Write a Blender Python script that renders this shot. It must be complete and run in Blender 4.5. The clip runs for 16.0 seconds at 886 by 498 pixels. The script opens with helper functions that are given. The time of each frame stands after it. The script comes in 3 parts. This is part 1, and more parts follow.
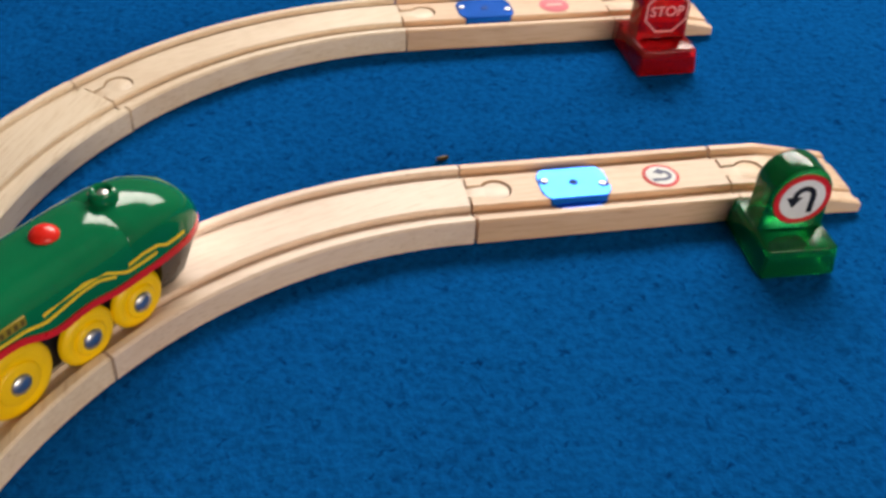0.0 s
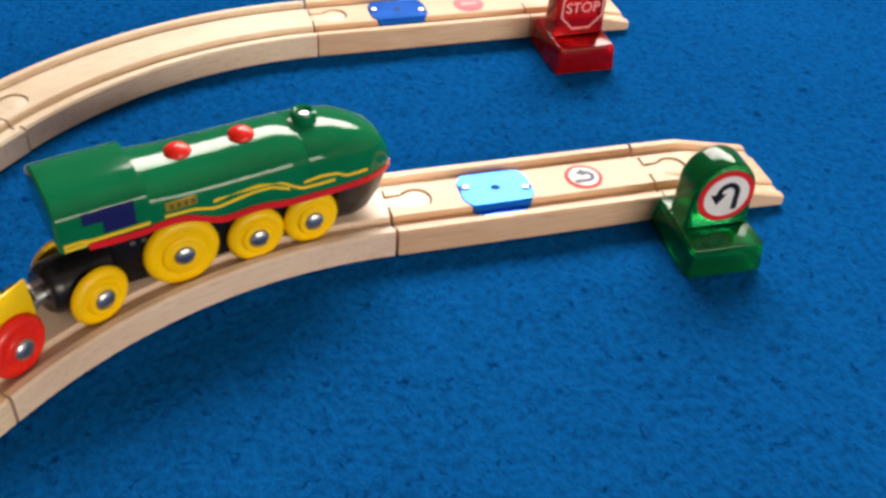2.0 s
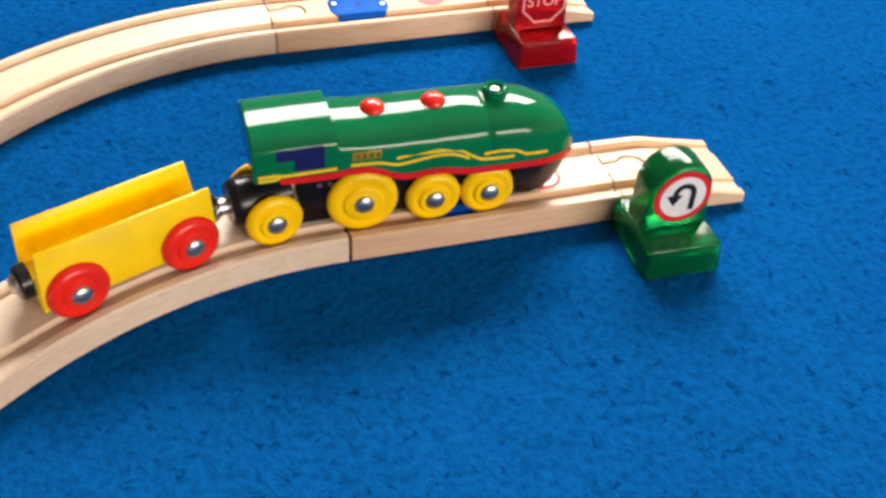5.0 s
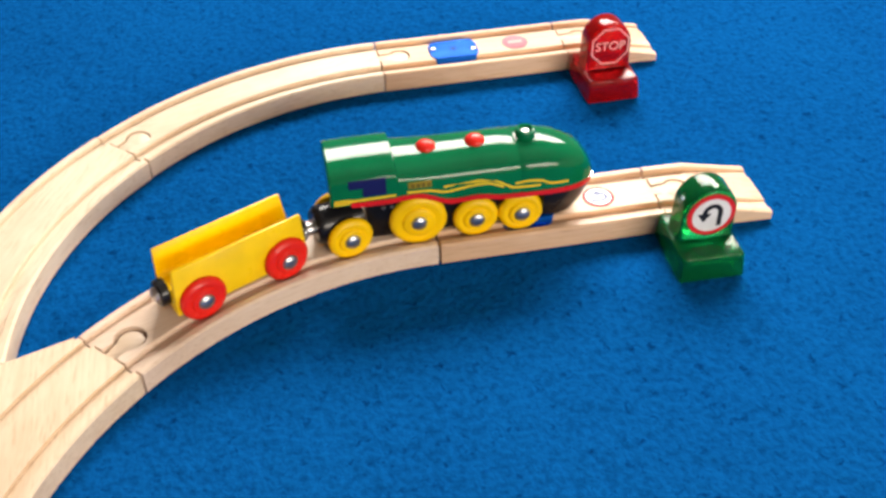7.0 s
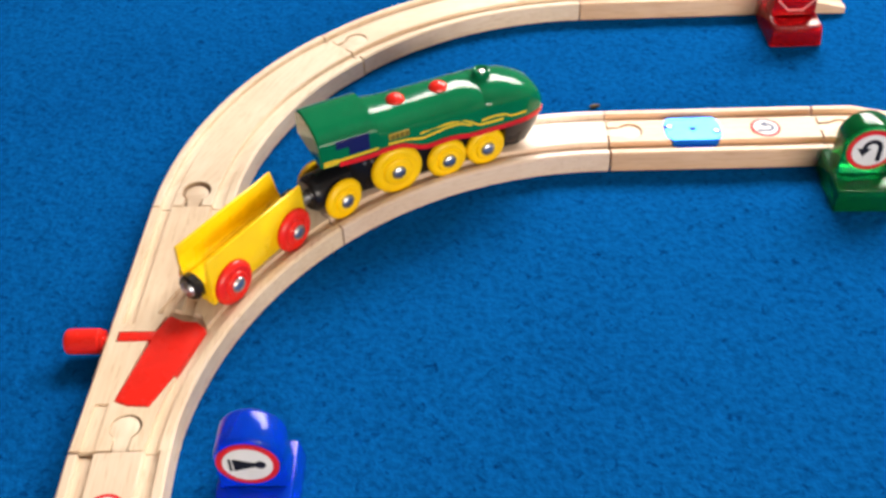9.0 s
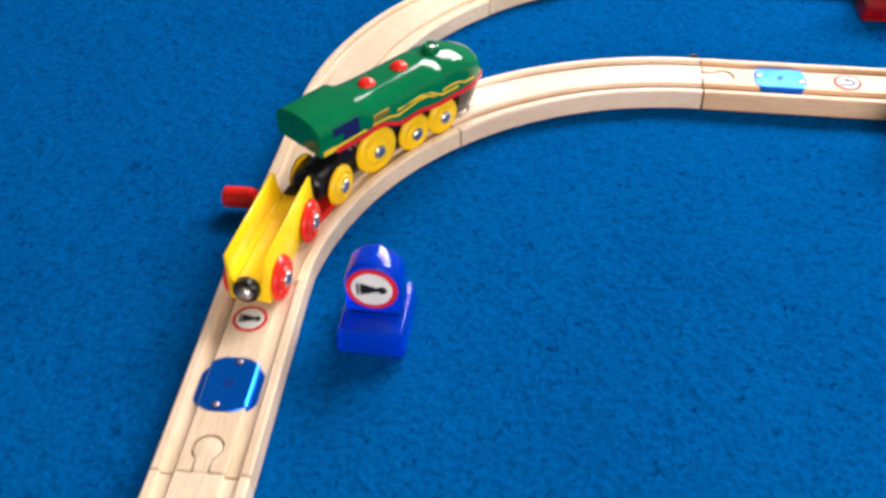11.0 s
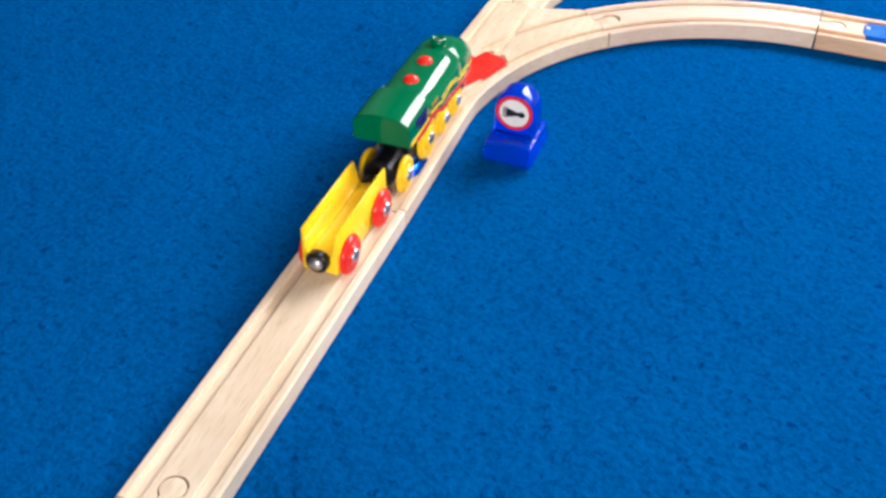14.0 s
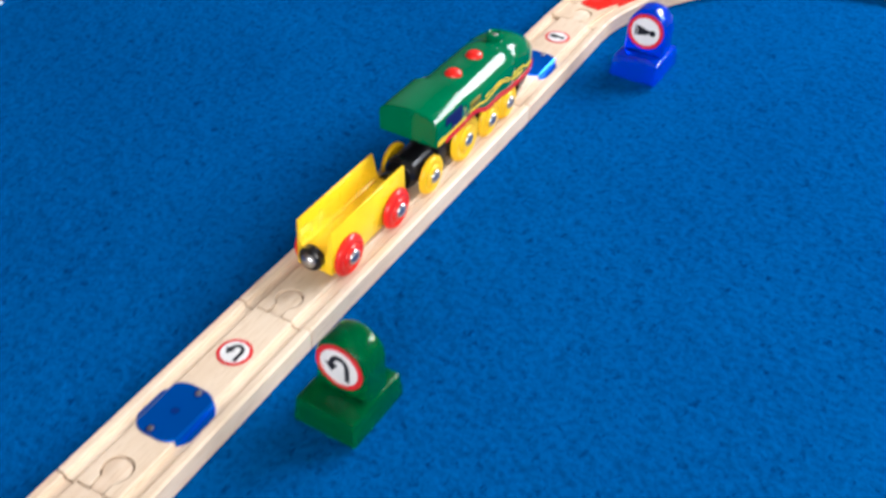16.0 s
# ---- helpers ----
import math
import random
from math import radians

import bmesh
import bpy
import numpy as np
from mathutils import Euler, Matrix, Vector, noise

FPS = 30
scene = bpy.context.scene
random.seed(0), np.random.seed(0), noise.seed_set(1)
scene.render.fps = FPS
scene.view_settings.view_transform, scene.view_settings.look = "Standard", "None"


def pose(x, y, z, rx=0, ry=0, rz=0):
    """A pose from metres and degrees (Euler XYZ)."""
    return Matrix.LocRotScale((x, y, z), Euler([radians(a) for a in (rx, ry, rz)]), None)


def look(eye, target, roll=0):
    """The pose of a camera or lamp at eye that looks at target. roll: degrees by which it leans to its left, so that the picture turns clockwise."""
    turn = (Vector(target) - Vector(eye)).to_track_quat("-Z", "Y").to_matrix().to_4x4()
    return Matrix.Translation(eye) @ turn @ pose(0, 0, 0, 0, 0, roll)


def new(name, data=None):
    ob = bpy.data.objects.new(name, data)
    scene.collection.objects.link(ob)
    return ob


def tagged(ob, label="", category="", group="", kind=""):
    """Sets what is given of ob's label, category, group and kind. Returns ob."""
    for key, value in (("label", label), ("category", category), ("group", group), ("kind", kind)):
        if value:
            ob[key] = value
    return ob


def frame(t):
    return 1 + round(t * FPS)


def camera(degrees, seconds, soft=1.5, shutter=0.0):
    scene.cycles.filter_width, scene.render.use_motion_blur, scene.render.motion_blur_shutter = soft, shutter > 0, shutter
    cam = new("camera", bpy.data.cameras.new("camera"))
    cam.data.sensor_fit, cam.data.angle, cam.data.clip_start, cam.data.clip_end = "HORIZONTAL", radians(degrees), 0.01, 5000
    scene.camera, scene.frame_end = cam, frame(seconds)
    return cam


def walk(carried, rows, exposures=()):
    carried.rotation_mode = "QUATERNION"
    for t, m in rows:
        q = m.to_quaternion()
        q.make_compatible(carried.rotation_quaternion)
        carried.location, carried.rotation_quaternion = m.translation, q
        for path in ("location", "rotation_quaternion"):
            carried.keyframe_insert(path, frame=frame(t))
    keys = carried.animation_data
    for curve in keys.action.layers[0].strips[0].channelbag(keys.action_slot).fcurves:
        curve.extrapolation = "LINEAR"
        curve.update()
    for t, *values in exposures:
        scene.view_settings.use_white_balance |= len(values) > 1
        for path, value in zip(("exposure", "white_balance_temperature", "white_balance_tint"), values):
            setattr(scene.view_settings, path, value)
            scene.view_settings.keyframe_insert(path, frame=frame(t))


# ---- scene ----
cam = camera(47.07, 16.0, soft=3.0, shutter=0.4)
PATH = [
    (0, (-0.0844, -0.2968, 0.2550), (0.2376, 1.0463, -0.8993), 3.60),
    (0.5, (-0.0829, -0.2886, 0.2532), (0.3209, 1.0437, -0.8877), 4.36),
    (1, (-0.0818, -0.2876, 0.2510), (0.3407, 1.0321, -0.8979), 4.66),
    (1.5, (-0.0787, -0.2855, 0.2494), (0.3532, 1.0334, -0.8969), 4.19),
    (2, (-0.0773, -0.2834, 0.2510), (0.3625, 1.0263, -0.9028), 4.25),
    (2.5, (-0.0740, -0.2811, 0.2528), (0.3630, 1.0193, -0.9127), 4.20),
    (3, (-0.0589, -0.2726, 0.2517), (0.3807, 1.0256, -0.9151), 4.15),
    (3.5, (-0.0593, -0.2731, 0.2516), (0.3899, 1.0180, -0.9194), 4.04),
    (6, (-0.0633, -0.2921, 0.2748), (0.3607, 0.9897, -0.9156), 3.06),
    (6.5, (-0.0662, -0.3302, 0.3024), (0.2568, 0.9945, -0.8727), 0.89),
    (7, (-0.0668, -0.3489, 0.3176), (0.1933, 0.9874, -0.8601), -0.70),
    (7.5, (-0.0742, -0.3584, 0.3153), (0.1574, 0.9913, -0.8529), -0.55),
    (8, (-0.0801, -0.3810, 0.3202), (0.0428, 0.9674, -0.8659), -1.65),
    (8.5, (-0.0745, -0.4089, 0.3306), (-0.0810, 0.9338, -0.8682), -3.01),
    (8.8, (-0.0739, -0.4163, 0.3221), (-0.1016, 0.9275, -0.8751), -2.52),
    (9, (-0.0728, -0.4165, 0.3285), (-0.1220, 0.9134, -0.8835), -2.58),
    (11.3, (-0.0758, -0.5363, 0.3345), (-0.3209, 0.7923, -0.8550), -1.76),
    (11.5, (-0.0678, -0.5536, 0.3435), (-0.3448, 0.7569, -0.8590), -2.42),
    (12, (-0.0701, -0.5834, 0.3313), (-0.3634, 0.7324, -0.8614), -1.46),
    (12.5, (-0.0587, -0.6202, 0.3266), (-0.3699, 0.6893, -0.8685), 0.36),
    (13, (-0.0370, -0.6539, 0.3342), (-0.4005, 0.6549, -0.8469), 1.41),
    (13.5, (-0.0183, -0.6716, 0.3510), (-0.4676, 0.6100, -0.8304), 0.22),
    (14, (-0.0017, -0.6888, 0.3551), (-0.5176, 0.5856, -0.8066), 0.00),
    (14.5, (0.0097, -0.7013, 0.3626), (-0.5772, 0.5463, -0.7945), -1.26),
    (15, (0.0178, -0.7064, 0.3619), (-0.6075, 0.5178, -0.8002), -0.76),
    (15.5, (0.0232, -0.7214, 0.3478), (-0.6353, 0.4920, -0.8071), -0.20),
    (16, (0.0277, -0.7473, 0.3268), (-0.6661, 0.4379, -0.8368), 1.96),
]
walk(cam, [(t, look(eye, target, roll)) for t, eye, target, roll in PATH],
     exposures=[(0, -0.45, 7000, 10), (0.5, -0.40, 7000, 10), (1, -0.19, 7050, 10), (2, -0.12, 7050, 10), (3, -0.06, 7050, 10), (3.5, 0.10, 7000, 10), (6, 0.26, 6950, 10), (7, 0.24, 6950, 10), (11.5, 0.24, 6480, 10), (14, 0.29, 6120, 10), (16, 0.30, 5920, 10)])


# ---- light and room light ----
world = bpy.data.worlds.new("sky")
scene.world = world
world.use_nodes = True
sky = world.node_tree.nodes.new("ShaderNodeTexSky")
sky.sky_type, sky.sun_disc = "NISHITA", False
sky.sun_elevation, sky.sun_rotation = radians(40), radians(20)
world.node_tree.links.new(sky.outputs[0], world.node_tree.nodes["Background"].inputs[0])
world.node_tree.nodes["Background"].inputs[1].default_value = 0.12


def area_lamp(name, place, target, width, height, watts, colour):
    data = bpy.data.lights.new(name, "AREA")
    data.shape, data.size, data.size_y, data.energy, data.color = "RECTANGLE", width, height, watts, colour
    ob = new(name, data)
    ob.matrix_world = look(place, target)
    return ob


# daylight by the north window, and an added unseen fill lamp from the south
area_lamp("window_light", (0.68, 1.22, 1.12), (0.62, 0.0, 0.84), 1.60, 0.60, 70.0, (1.0, 0.98, 0.95))
area_lamp("fill_light_south", (1.25, -2.53, 1.00), (1.0, 0.0, 0.6), 2.1, 0.60, 68.0, (1.0, 0.92, 0.82))

# ---- materials ----


def material(name, colour, rough=0.5, metal=0.0, coat=0.0, transmission=0.0, ior=1.45):
    m = bpy.data.materials.new(name)
    m.use_nodes = True
    b = m.node_tree.nodes["Principled BSDF"]
    b.inputs["Base Color"].default_value = (*colour, 1)
    b.inputs["Roughness"].default_value = rough
    b.inputs["Metallic"].default_value = metal
    b.inputs["Coat Weight"].default_value = coat
    b.inputs["Specular IOR Level"].default_value = 0.4
    b.inputs["Coat Roughness"].default_value = 0.06
    b.inputs["Transmission Weight"].default_value = transmission
    b.inputs["IOR"].default_value = ior
    return m


def node(m, kind, **values):
    n = m.node_tree.nodes.new(kind)
    for key, value in values.items():
        n.inputs[key].default_value = value
    return n


def link(m, a, b):
    m.node_tree.links.new(a, b)


def ramp(m, fac, stops):
    n = m.node_tree.nodes.new("ShaderNodeValToRGB")
    while len(n.color_ramp.elements) < len(stops):
        n.color_ramp.elements.new(0.5)
    for e, (p, c) in zip(n.color_ramp.elements, stops):
        e.position, e.color = p, (*c, 1)
    link(m, fac, n.inputs[0])
    return n.outputs[0]


def mixed(m, mode, fac, a, b):
    n = m.node_tree.nodes.new("ShaderNodeMix")
    n.data_type, n.blend_type = "RGBA", mode
    for socket, value in ((n.inputs[0], fac), (n.inputs[6], a), (n.inputs[7], b)):
        if isinstance(value, (int, float)):
            socket.default_value = value
        elif isinstance(value, tuple):
            socket.default_value = (*value, 1)
        else:
            link(m, value, socket)
    return n.outputs[2]


def bumped(m, height, strength, distance):
    n = node(m, "ShaderNodeBump", Strength=strength, Distance=distance)
    link(m, height, n.inputs["Height"])
    link(m, n.outputs[0], m.node_tree.nodes["Principled BSDF"].inputs["Normal"])


def coords(m, stretch, kind="Object"):
    c = m.node_tree.nodes.new("ShaderNodeTexCoord")
    s = node(m, "ShaderNodeMapping", Scale=stretch)
    link(m, c.outputs[kind], s.inputs["Vector"])
    return s.outputs[0]


def wood(name, pale, dark, stretch=(28, 420, 420), rough=0.40):
    """Fine beech with grain along x, small flecks and handling marks."""
    m = material(name, pale, rough)
    b = m.node_tree.nodes["Principled BSDF"]
    info = m.node_tree.nodes.new("ShaderNodeObjectInfo")
    at = m.node_tree.nodes.new("ShaderNodeVectorMath")
    at.operation = "ADD"
    link(m, coords(m, stretch), at.inputs[0])
    link(m, info.outputs["Random"], at.inputs[1])
    grain = node(m, "ShaderNodeTexNoise", Scale=1.0, Detail=4.0, Roughness=0.6)
    link(m, at.outputs[0], grain.inputs["Vector"])
    fleck = node(m, "ShaderNodeTexNoise", Scale=3.4, Detail=1.0)
    link(m, at.outputs[0], fleck.inputs["Vector"])
    soil = node(m, "ShaderNodeTexNoise", Scale=26.0, Detail=3.0)
    link(m, coords(m, (1, 1, 1)), soil.inputs["Vector"])
    c = ramp(m, grain.outputs[0], [(0.33, dark), (0.62, pale)])
    c = mixed(m, "MULTIPLY", 0.5, c, ramp(m, fleck.outputs[0], [(0.3, (0.72, 0.62, 0.5)), (0.42, (1, 1, 1))]))
    c = mixed(m, "MULTIPLY", 0.5, c, ramp(m, soil.outputs[0], [(0.3, (0.8, 0.72, 0.64)), (0.6, (1, 1, 1))]))
    tone = ramp(m, info.outputs["Random"], [(0.0, (0.90, 0.84, 0.80)), (1.0, (1.0, 1.0, 0.98))])
    link(m, mixed(m, "MULTIPLY", 1.0, c, tone), b.inputs["Base Color"])
    bumped(m, grain.outputs[0], 0.15, 0.0004)
    return m


def painted(name, colour, rough=0.22, coat=0.5, wear=0.12):
    """Glossy toy paint or plastic with faint mottling, rubbed spots and orange-peel."""
    m = material(name, colour, rough, coat=coat)
    b = m.node_tree.nodes["Principled BSDF"]
    big = node(m, "ShaderNodeTexNoise", Scale=70.0, Detail=3.0)
    link(m, coords(m, (1, 1, 1)), big.inputs["Vector"])
    fine = node(m, "ShaderNodeTexNoise", Scale=900.0, Detail=2.0)
    link(m, coords(m, (1, 1, 1)), fine.inputs["Vector"])
    dull = tuple(0.88 * v for v in colour)
    c = mixed(m, "MIX", ramp(m, big.outputs[0], [(0.42, (0, 0, 0)), (0.7, (1, 1, 1))]), colour, dull)
    link(m, c, b.inputs["Base Color"])
    link(m, ramp(m, big.outputs[0], [(0.3, (rough, rough, rough)), (0.75, (rough + wear,) * 3)]), b.inputs["Roughness"])
    bumped(m, fine.outputs[0], 0.04, 0.0002)
    return m


def clear_plastic(name, colour, transmission=0.55, rough=0.09, gloss=0.25, ior=1.32, ripple=0.03):
    m = material(name, colour, rough, transmission=transmission, ior=ior)
    m.node_tree.nodes["Principled BSDF"].inputs["Specular IOR Level"].default_value = gloss
    fine = node(m, "ShaderNodeTexNoise", Scale=60.0, Detail=2.0)
    link(m, coords(m, (1, 1, 1)), fine.inputs["Vector"])
    link(m, ramp(m, fine.outputs[0], [(0.3, (rough * 0.85,) * 3), (0.8, (rough * 1.2,) * 3)]), m.node_tree.nodes["Principled BSDF"].inputs["Roughness"])
    bumped(m, fine.outputs[0], ripple, 0.0004 if ripple < 0.1 else 0.0012)
    return m


def carpet_material():
    m = material("carpet_pile", (0.0, 0.09, 0.34), 0.95)
    b = m.node_tree.nodes["Principled BSDF"]
    at = coords(m, (1, 1, 1))
    tuft = node(m, "ShaderNodeTexNoise", Scale=300.0, Detail=2.0, Roughness=0.55)
    speck = node(m, "ShaderNodeTexNoise", Scale=250.0, Detail=2.0, Roughness=0.6, Distortion=0.9)
    patch = node(m, "ShaderNodeTexNoise", Scale=9.0, Detail=3.0)
    for n in (tuft, speck, patch):
        link(m, at, n.inputs["Vector"])
    c = ramp(m, tuft.outputs[0], [(0.25, CARPET_DARK), (0.5, CARPET_MID), (0.85, CARPET_PALE)])
    c = mixed(m, "MULTIPLY", 0.85, c, ramp(m, speck.outputs[0], [(0.29, (0.3, 0.36, 0.45)), (0.40, (1, 1, 1))]))
    c = mixed(m, "MULTIPLY", 0.6, c, ramp(m, patch.outputs[0], [(0.3, (0.78, 0.8, 0.84)), (0.65, (1, 1, 1))]))
    link(m, c, b.inputs["Base Color"])
    b.inputs["Specular IOR Level"].default_value = 0.0
    bumped(m, tuft.outputs[0], 0.5, 0.0020)
    return m


CARPET_DARK, CARPET_MID, CARPET_PALE = (0.0, 0.054, 0.204), (0.0, 0.077, 0.275), (0.0, 0.099, 0.345)
CARPET = carpet_material()
BEECH = wood("beech", (0.82, 0.695, 0.56), (0.77, 0.63, 0.485))
BEECH_WARM = wood("warm_beech", (0.80, 0.59, 0.42), (0.73, 0.51, 0.35))
BEECH_ROSE = wood("rosy_beech", (0.84, 0.71, 0.60), (0.79, 0.645, 0.535))
BEECH_ACROSS = wood("beech_across", (0.80, 0.65, 0.50), (0.73, 0.565, 0.415), (420, 28, 420))
FLOOR_WOOD = wood("floor_wood", (0.55, 0.36, 0.16), (0.38, 0.22, 0.09), (3, 45, 45), 0.35)
DARK_WOOD = wood("dark_wood", (0.085, 0.045, 0.022), (0.05, 0.026, 0.013), (30, 30, 3), 0.5)
GREEN = painted("green_paint", (0.0, 0.145, 0.056), 0.06, 0.0, 0.05)
GREEN.node_tree.nodes["Principled BSDF"].inputs["Specular IOR Level"].default_value = 0.32
YELLOW = painted("yellow_paint", (0.97, 0.64, 0.010), 0.25, 0.1)
WHEEL_YELLOW = painted("yellow_plastic", (0.98, 0.60, 0.004), 0.33, 0.1)
RED = painted("red_plastic", (0.82, 0.022, 0.014), 0.22, 0.1)
BELT_RED = painted("red_band", (0.68, 0.014, 0.018), 0.25, 0.1)
GOLD = painted("gold_print", (0.85, 0.60, 0.03), 0.35, 0.0)
DULL_GOLD = painted("dull_gold_print", (0.30, 0.22, 0.02), 0.4, 0.0)
BROWN_PRINT = painted("brown_print", (0.12, 0.08, 0.01), 0.4, 0.0)
BLACK = painted("black_plastic", (0.006, 0.006, 0.008), 0.25, 0.1)
INK = painted("black_print", (0.012, 0.013, 0.02), 0.4, 0.0)
WHITE = painted("white_print", (0.78, 0.78, 0.78), 0.35, 0.2)
STEEL = material("bright_steel", (0.56, 0.56, 0.57), 0.34, 1.0)
NAVY = material("dark_glass", (0.012, 0.016, 0.10), 0.12, coat=0.5)
GREEN_CLEAR = clear_plastic("clear_green", (0.0, 0.34, 0.105), 0.8)
BLUE_CLEAR = clear_plastic("clear_blue", (0.0, 0.11, 1.0), 0.7)
RED_CLEAR = clear_plastic("clear_red", (0.56, 0.008, 0.011), 0.65)
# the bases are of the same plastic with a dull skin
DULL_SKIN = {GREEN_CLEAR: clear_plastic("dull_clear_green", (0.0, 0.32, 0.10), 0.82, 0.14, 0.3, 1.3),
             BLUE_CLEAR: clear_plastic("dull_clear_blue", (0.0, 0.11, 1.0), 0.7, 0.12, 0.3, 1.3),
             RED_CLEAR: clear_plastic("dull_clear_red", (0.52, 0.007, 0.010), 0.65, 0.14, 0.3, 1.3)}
PLATE_BLUE = clear_plastic("blue_plate", (0.0, 0.115, 0.62), 0.0, 0.19, 0.22, 1.4, 0.25)
# partly metallic, so that its reflections take on the blue
PLATE_BLUE.node_tree.nodes["Principled BSDF"].inputs["Metallic"].default_value = 0.62
PALE_PINK = painted("pale_pink_print", (0.78, 0.46, 0.44), 0.4, 0.1)
RING_RED = painted("red_print", (0.66, 0.02, 0.03), 0.35, 0.2)
FADED_RED = painted("faded_red_print", (0.80, 0.20, 0.25), 0.4, 0.1)
PRINT_GREY = painted("grey_blue_print", (0.12, 0.13, 0.22), 0.4, 0.1)
PLASTER = painted("wall_paint", (0.30, 0.29, 0.275), 0.8, 0.0)
CEILING_GREY = painted("ceiling_paint", (0.36, 0.36, 0.35), 0.85, 0.0)
GLOW = material("lit_lamp", (0.8, 0.8, 0.8), 0.3)
GLOW.node_tree.nodes["Principled BSDF"].inputs["Emission Color"].default_value = (0.86, 0.93, 1.0, 1)
GLOW.node_tree.nodes["Principled BSDF"].inputs["Emission Strength"].default_value = 60.0
DULL_NAVY = material("navy_print", (0.0, 0.02, 0.16), 0.6)
for print_paint in (WHITE, RING_RED, FADED_RED, PRINT_GREY, INK, PALE_PINK, DULL_NAVY, NAVY):
    gloss_node = print_paint.node_tree.nodes["Principled BSDF"]
    gloss_node.inputs["Specular IOR Level"].default_value, gloss_node.inputs["Coat Weight"].default_value = 0.15, 0.0
STITCH = painted("pale_stitch", (0.55, 0.68, 0.80), 0.9, 0.0)

# ---- mesh tools ----


def mesh_of(name, bm, mat, smooth=0.0):
    bmesh.ops.recalc_face_normals(bm, faces=bm.faces)
    me = bpy.data.meshes.new(name)
    bm.to_mesh(me)
    bm.free()
    me.materials.append(mat)
    if smooth:
        me.polygons.foreach_set("use_smooth", [True] * len(me.polygons))
        me.set_sharp_from_angle(angle=radians(smooth))
    return me


def part(name, bm, mat, parent, label="", smooth=40.0):
    ob = new(name, mesh_of(name, bm, mat, smooth) if isinstance(bm, bmesh.types.BMesh) else bm)
    ob.parent = parent
    return tagged(ob, label)


def thing(name, label, category, group="", m=None):
    ob = new(name)
    ob.empty_display_size = 0.01
    if m is not None:
        ob.matrix_world = m
    return tagged(ob, label, category, group)


def box(x0, x1, y0, y1, z0, z1, bevel=0.0, segments=2, bm=None):
    mine = bmesh.new()
    bmesh.ops.create_cube(mine, size=1.0, matrix=Matrix.Translation(((x0 + x1) / 2, (y0 + y1) / 2, (z0 + z1) / 2)) @ Matrix.Diagonal((x1 - x0, y1 - y0, z1 - z0, 1)))
    if bevel:
        bmesh.ops.bevel(mine, geom=mine.edges[:], offset=bevel, segments=segments, affect="EDGES", profile=0.5)
    return mine if bm is None else joined(bm, mine)


def joined(bm, other):
    me = bpy.data.meshes.new("joint")
    other.to_mesh(me)
    other.free()
    bm.from_mesh(me)
    bpy.data.meshes.remove(me)
    return bm


def prism(outline, z0, z1, bevel=0.0):
    """An outline in x and y, raised from z0 to z1."""
    bm = bmesh.new()
    low = [bm.verts.new((x, y, z0)) for x, y in outline]
    top = [bm.verts.new((x, y, z1)) for x, y in outline]
    n = len(outline)
    upper = bm.faces.new(top)
    bm.faces.new(low[::-1])
    for i in range(n):
        bm.faces.new((low[i], low[(i + 1) % n], top[(i + 1) % n], top[i]))
    if bevel:
        bmesh.ops.bevel(bm, geom=list(upper.edges), offset=bevel, segments=2, affect="EDGES", profile=0.5)
    return bm


def lathe(profile, steps=40, axis="Y"):
    """Turns a profile of (along, radius) about the axis."""
    bm = bmesh.new()
    rings = []
    for a, r in profile:
        ring = []
        for i in range(steps):
            c, s = math.cos(2 * math.pi * i / steps), math.sin(2 * math.pi * i / steps)
            at = {"Y": (r * c, a, r * s), "X": (a, r * c, r * s), "Z": (r * c, r * s, a)}[axis]
            ring.append(bm.verts.new(at))
        rings.append(ring)
    for a, b in zip(rings, rings[1:]):
        for i in range(steps):
            bm.faces.new((a[i], a[(i + 1) % steps], b[(i + 1) % steps], b[i]))
    bm.faces.new(rings[0])
    bm.faces.new(rings[-1])
    return bm


def disc_outline(r, steps=36, cx=0.0, cy=0.0):
    return [(cx + r * math.cos(2 * math.pi * i / steps), cy + r * math.sin(2 * math.pi * i / steps)) for i in range(steps)]


def ribbon(points, width):
    """The outline of a stroke of that width along a line of points."""
    left, right = [], []
    for i, (x, y) in enumerate(points):
        (ax, ay), (bx, by) = points[max(i - 1, 0)], points[min(i + 1, len(points) - 1)]
        d = math.hypot(bx - ax, by - ay)
        nx, ny = -(by - ay) / d * width / 2, (bx - ax) / d * width / 2
        left.append((x + nx, y + ny))
        right.append((x - nx, y - ny))
    return left + right[::-1]


def carved(bm, mat, cutters, name="body", smooth=30.0):
    """The mesh less the cutters."""
    work = new("work", mesh_of(name, bm, mat))
    spare = []
    for c in cutters:
        ob = new("cutter", mesh_of("cutter", c, mat))
        spare.append(ob)
        mod = work.modifiers.new("cut", "BOOLEAN")
        mod.operation, mod.solver, mod.object = "DIFFERENCE", "EXACT", ob
    deps = bpy.context.evaluated_depsgraph_get()
    me = bpy.data.meshes.new_from_object(work.evaluated_get(deps))
    me.name = name
    for ob in [work] + spare:
        data = ob.data
        bpy.data.objects.remove(ob)
        bpy.data.meshes.remove(data)
    me.polygons.foreach_set("use_smooth", [True] * len(me.polygons))
    me.set_sharp_from_angle(angle=radians(smooth))
    return me


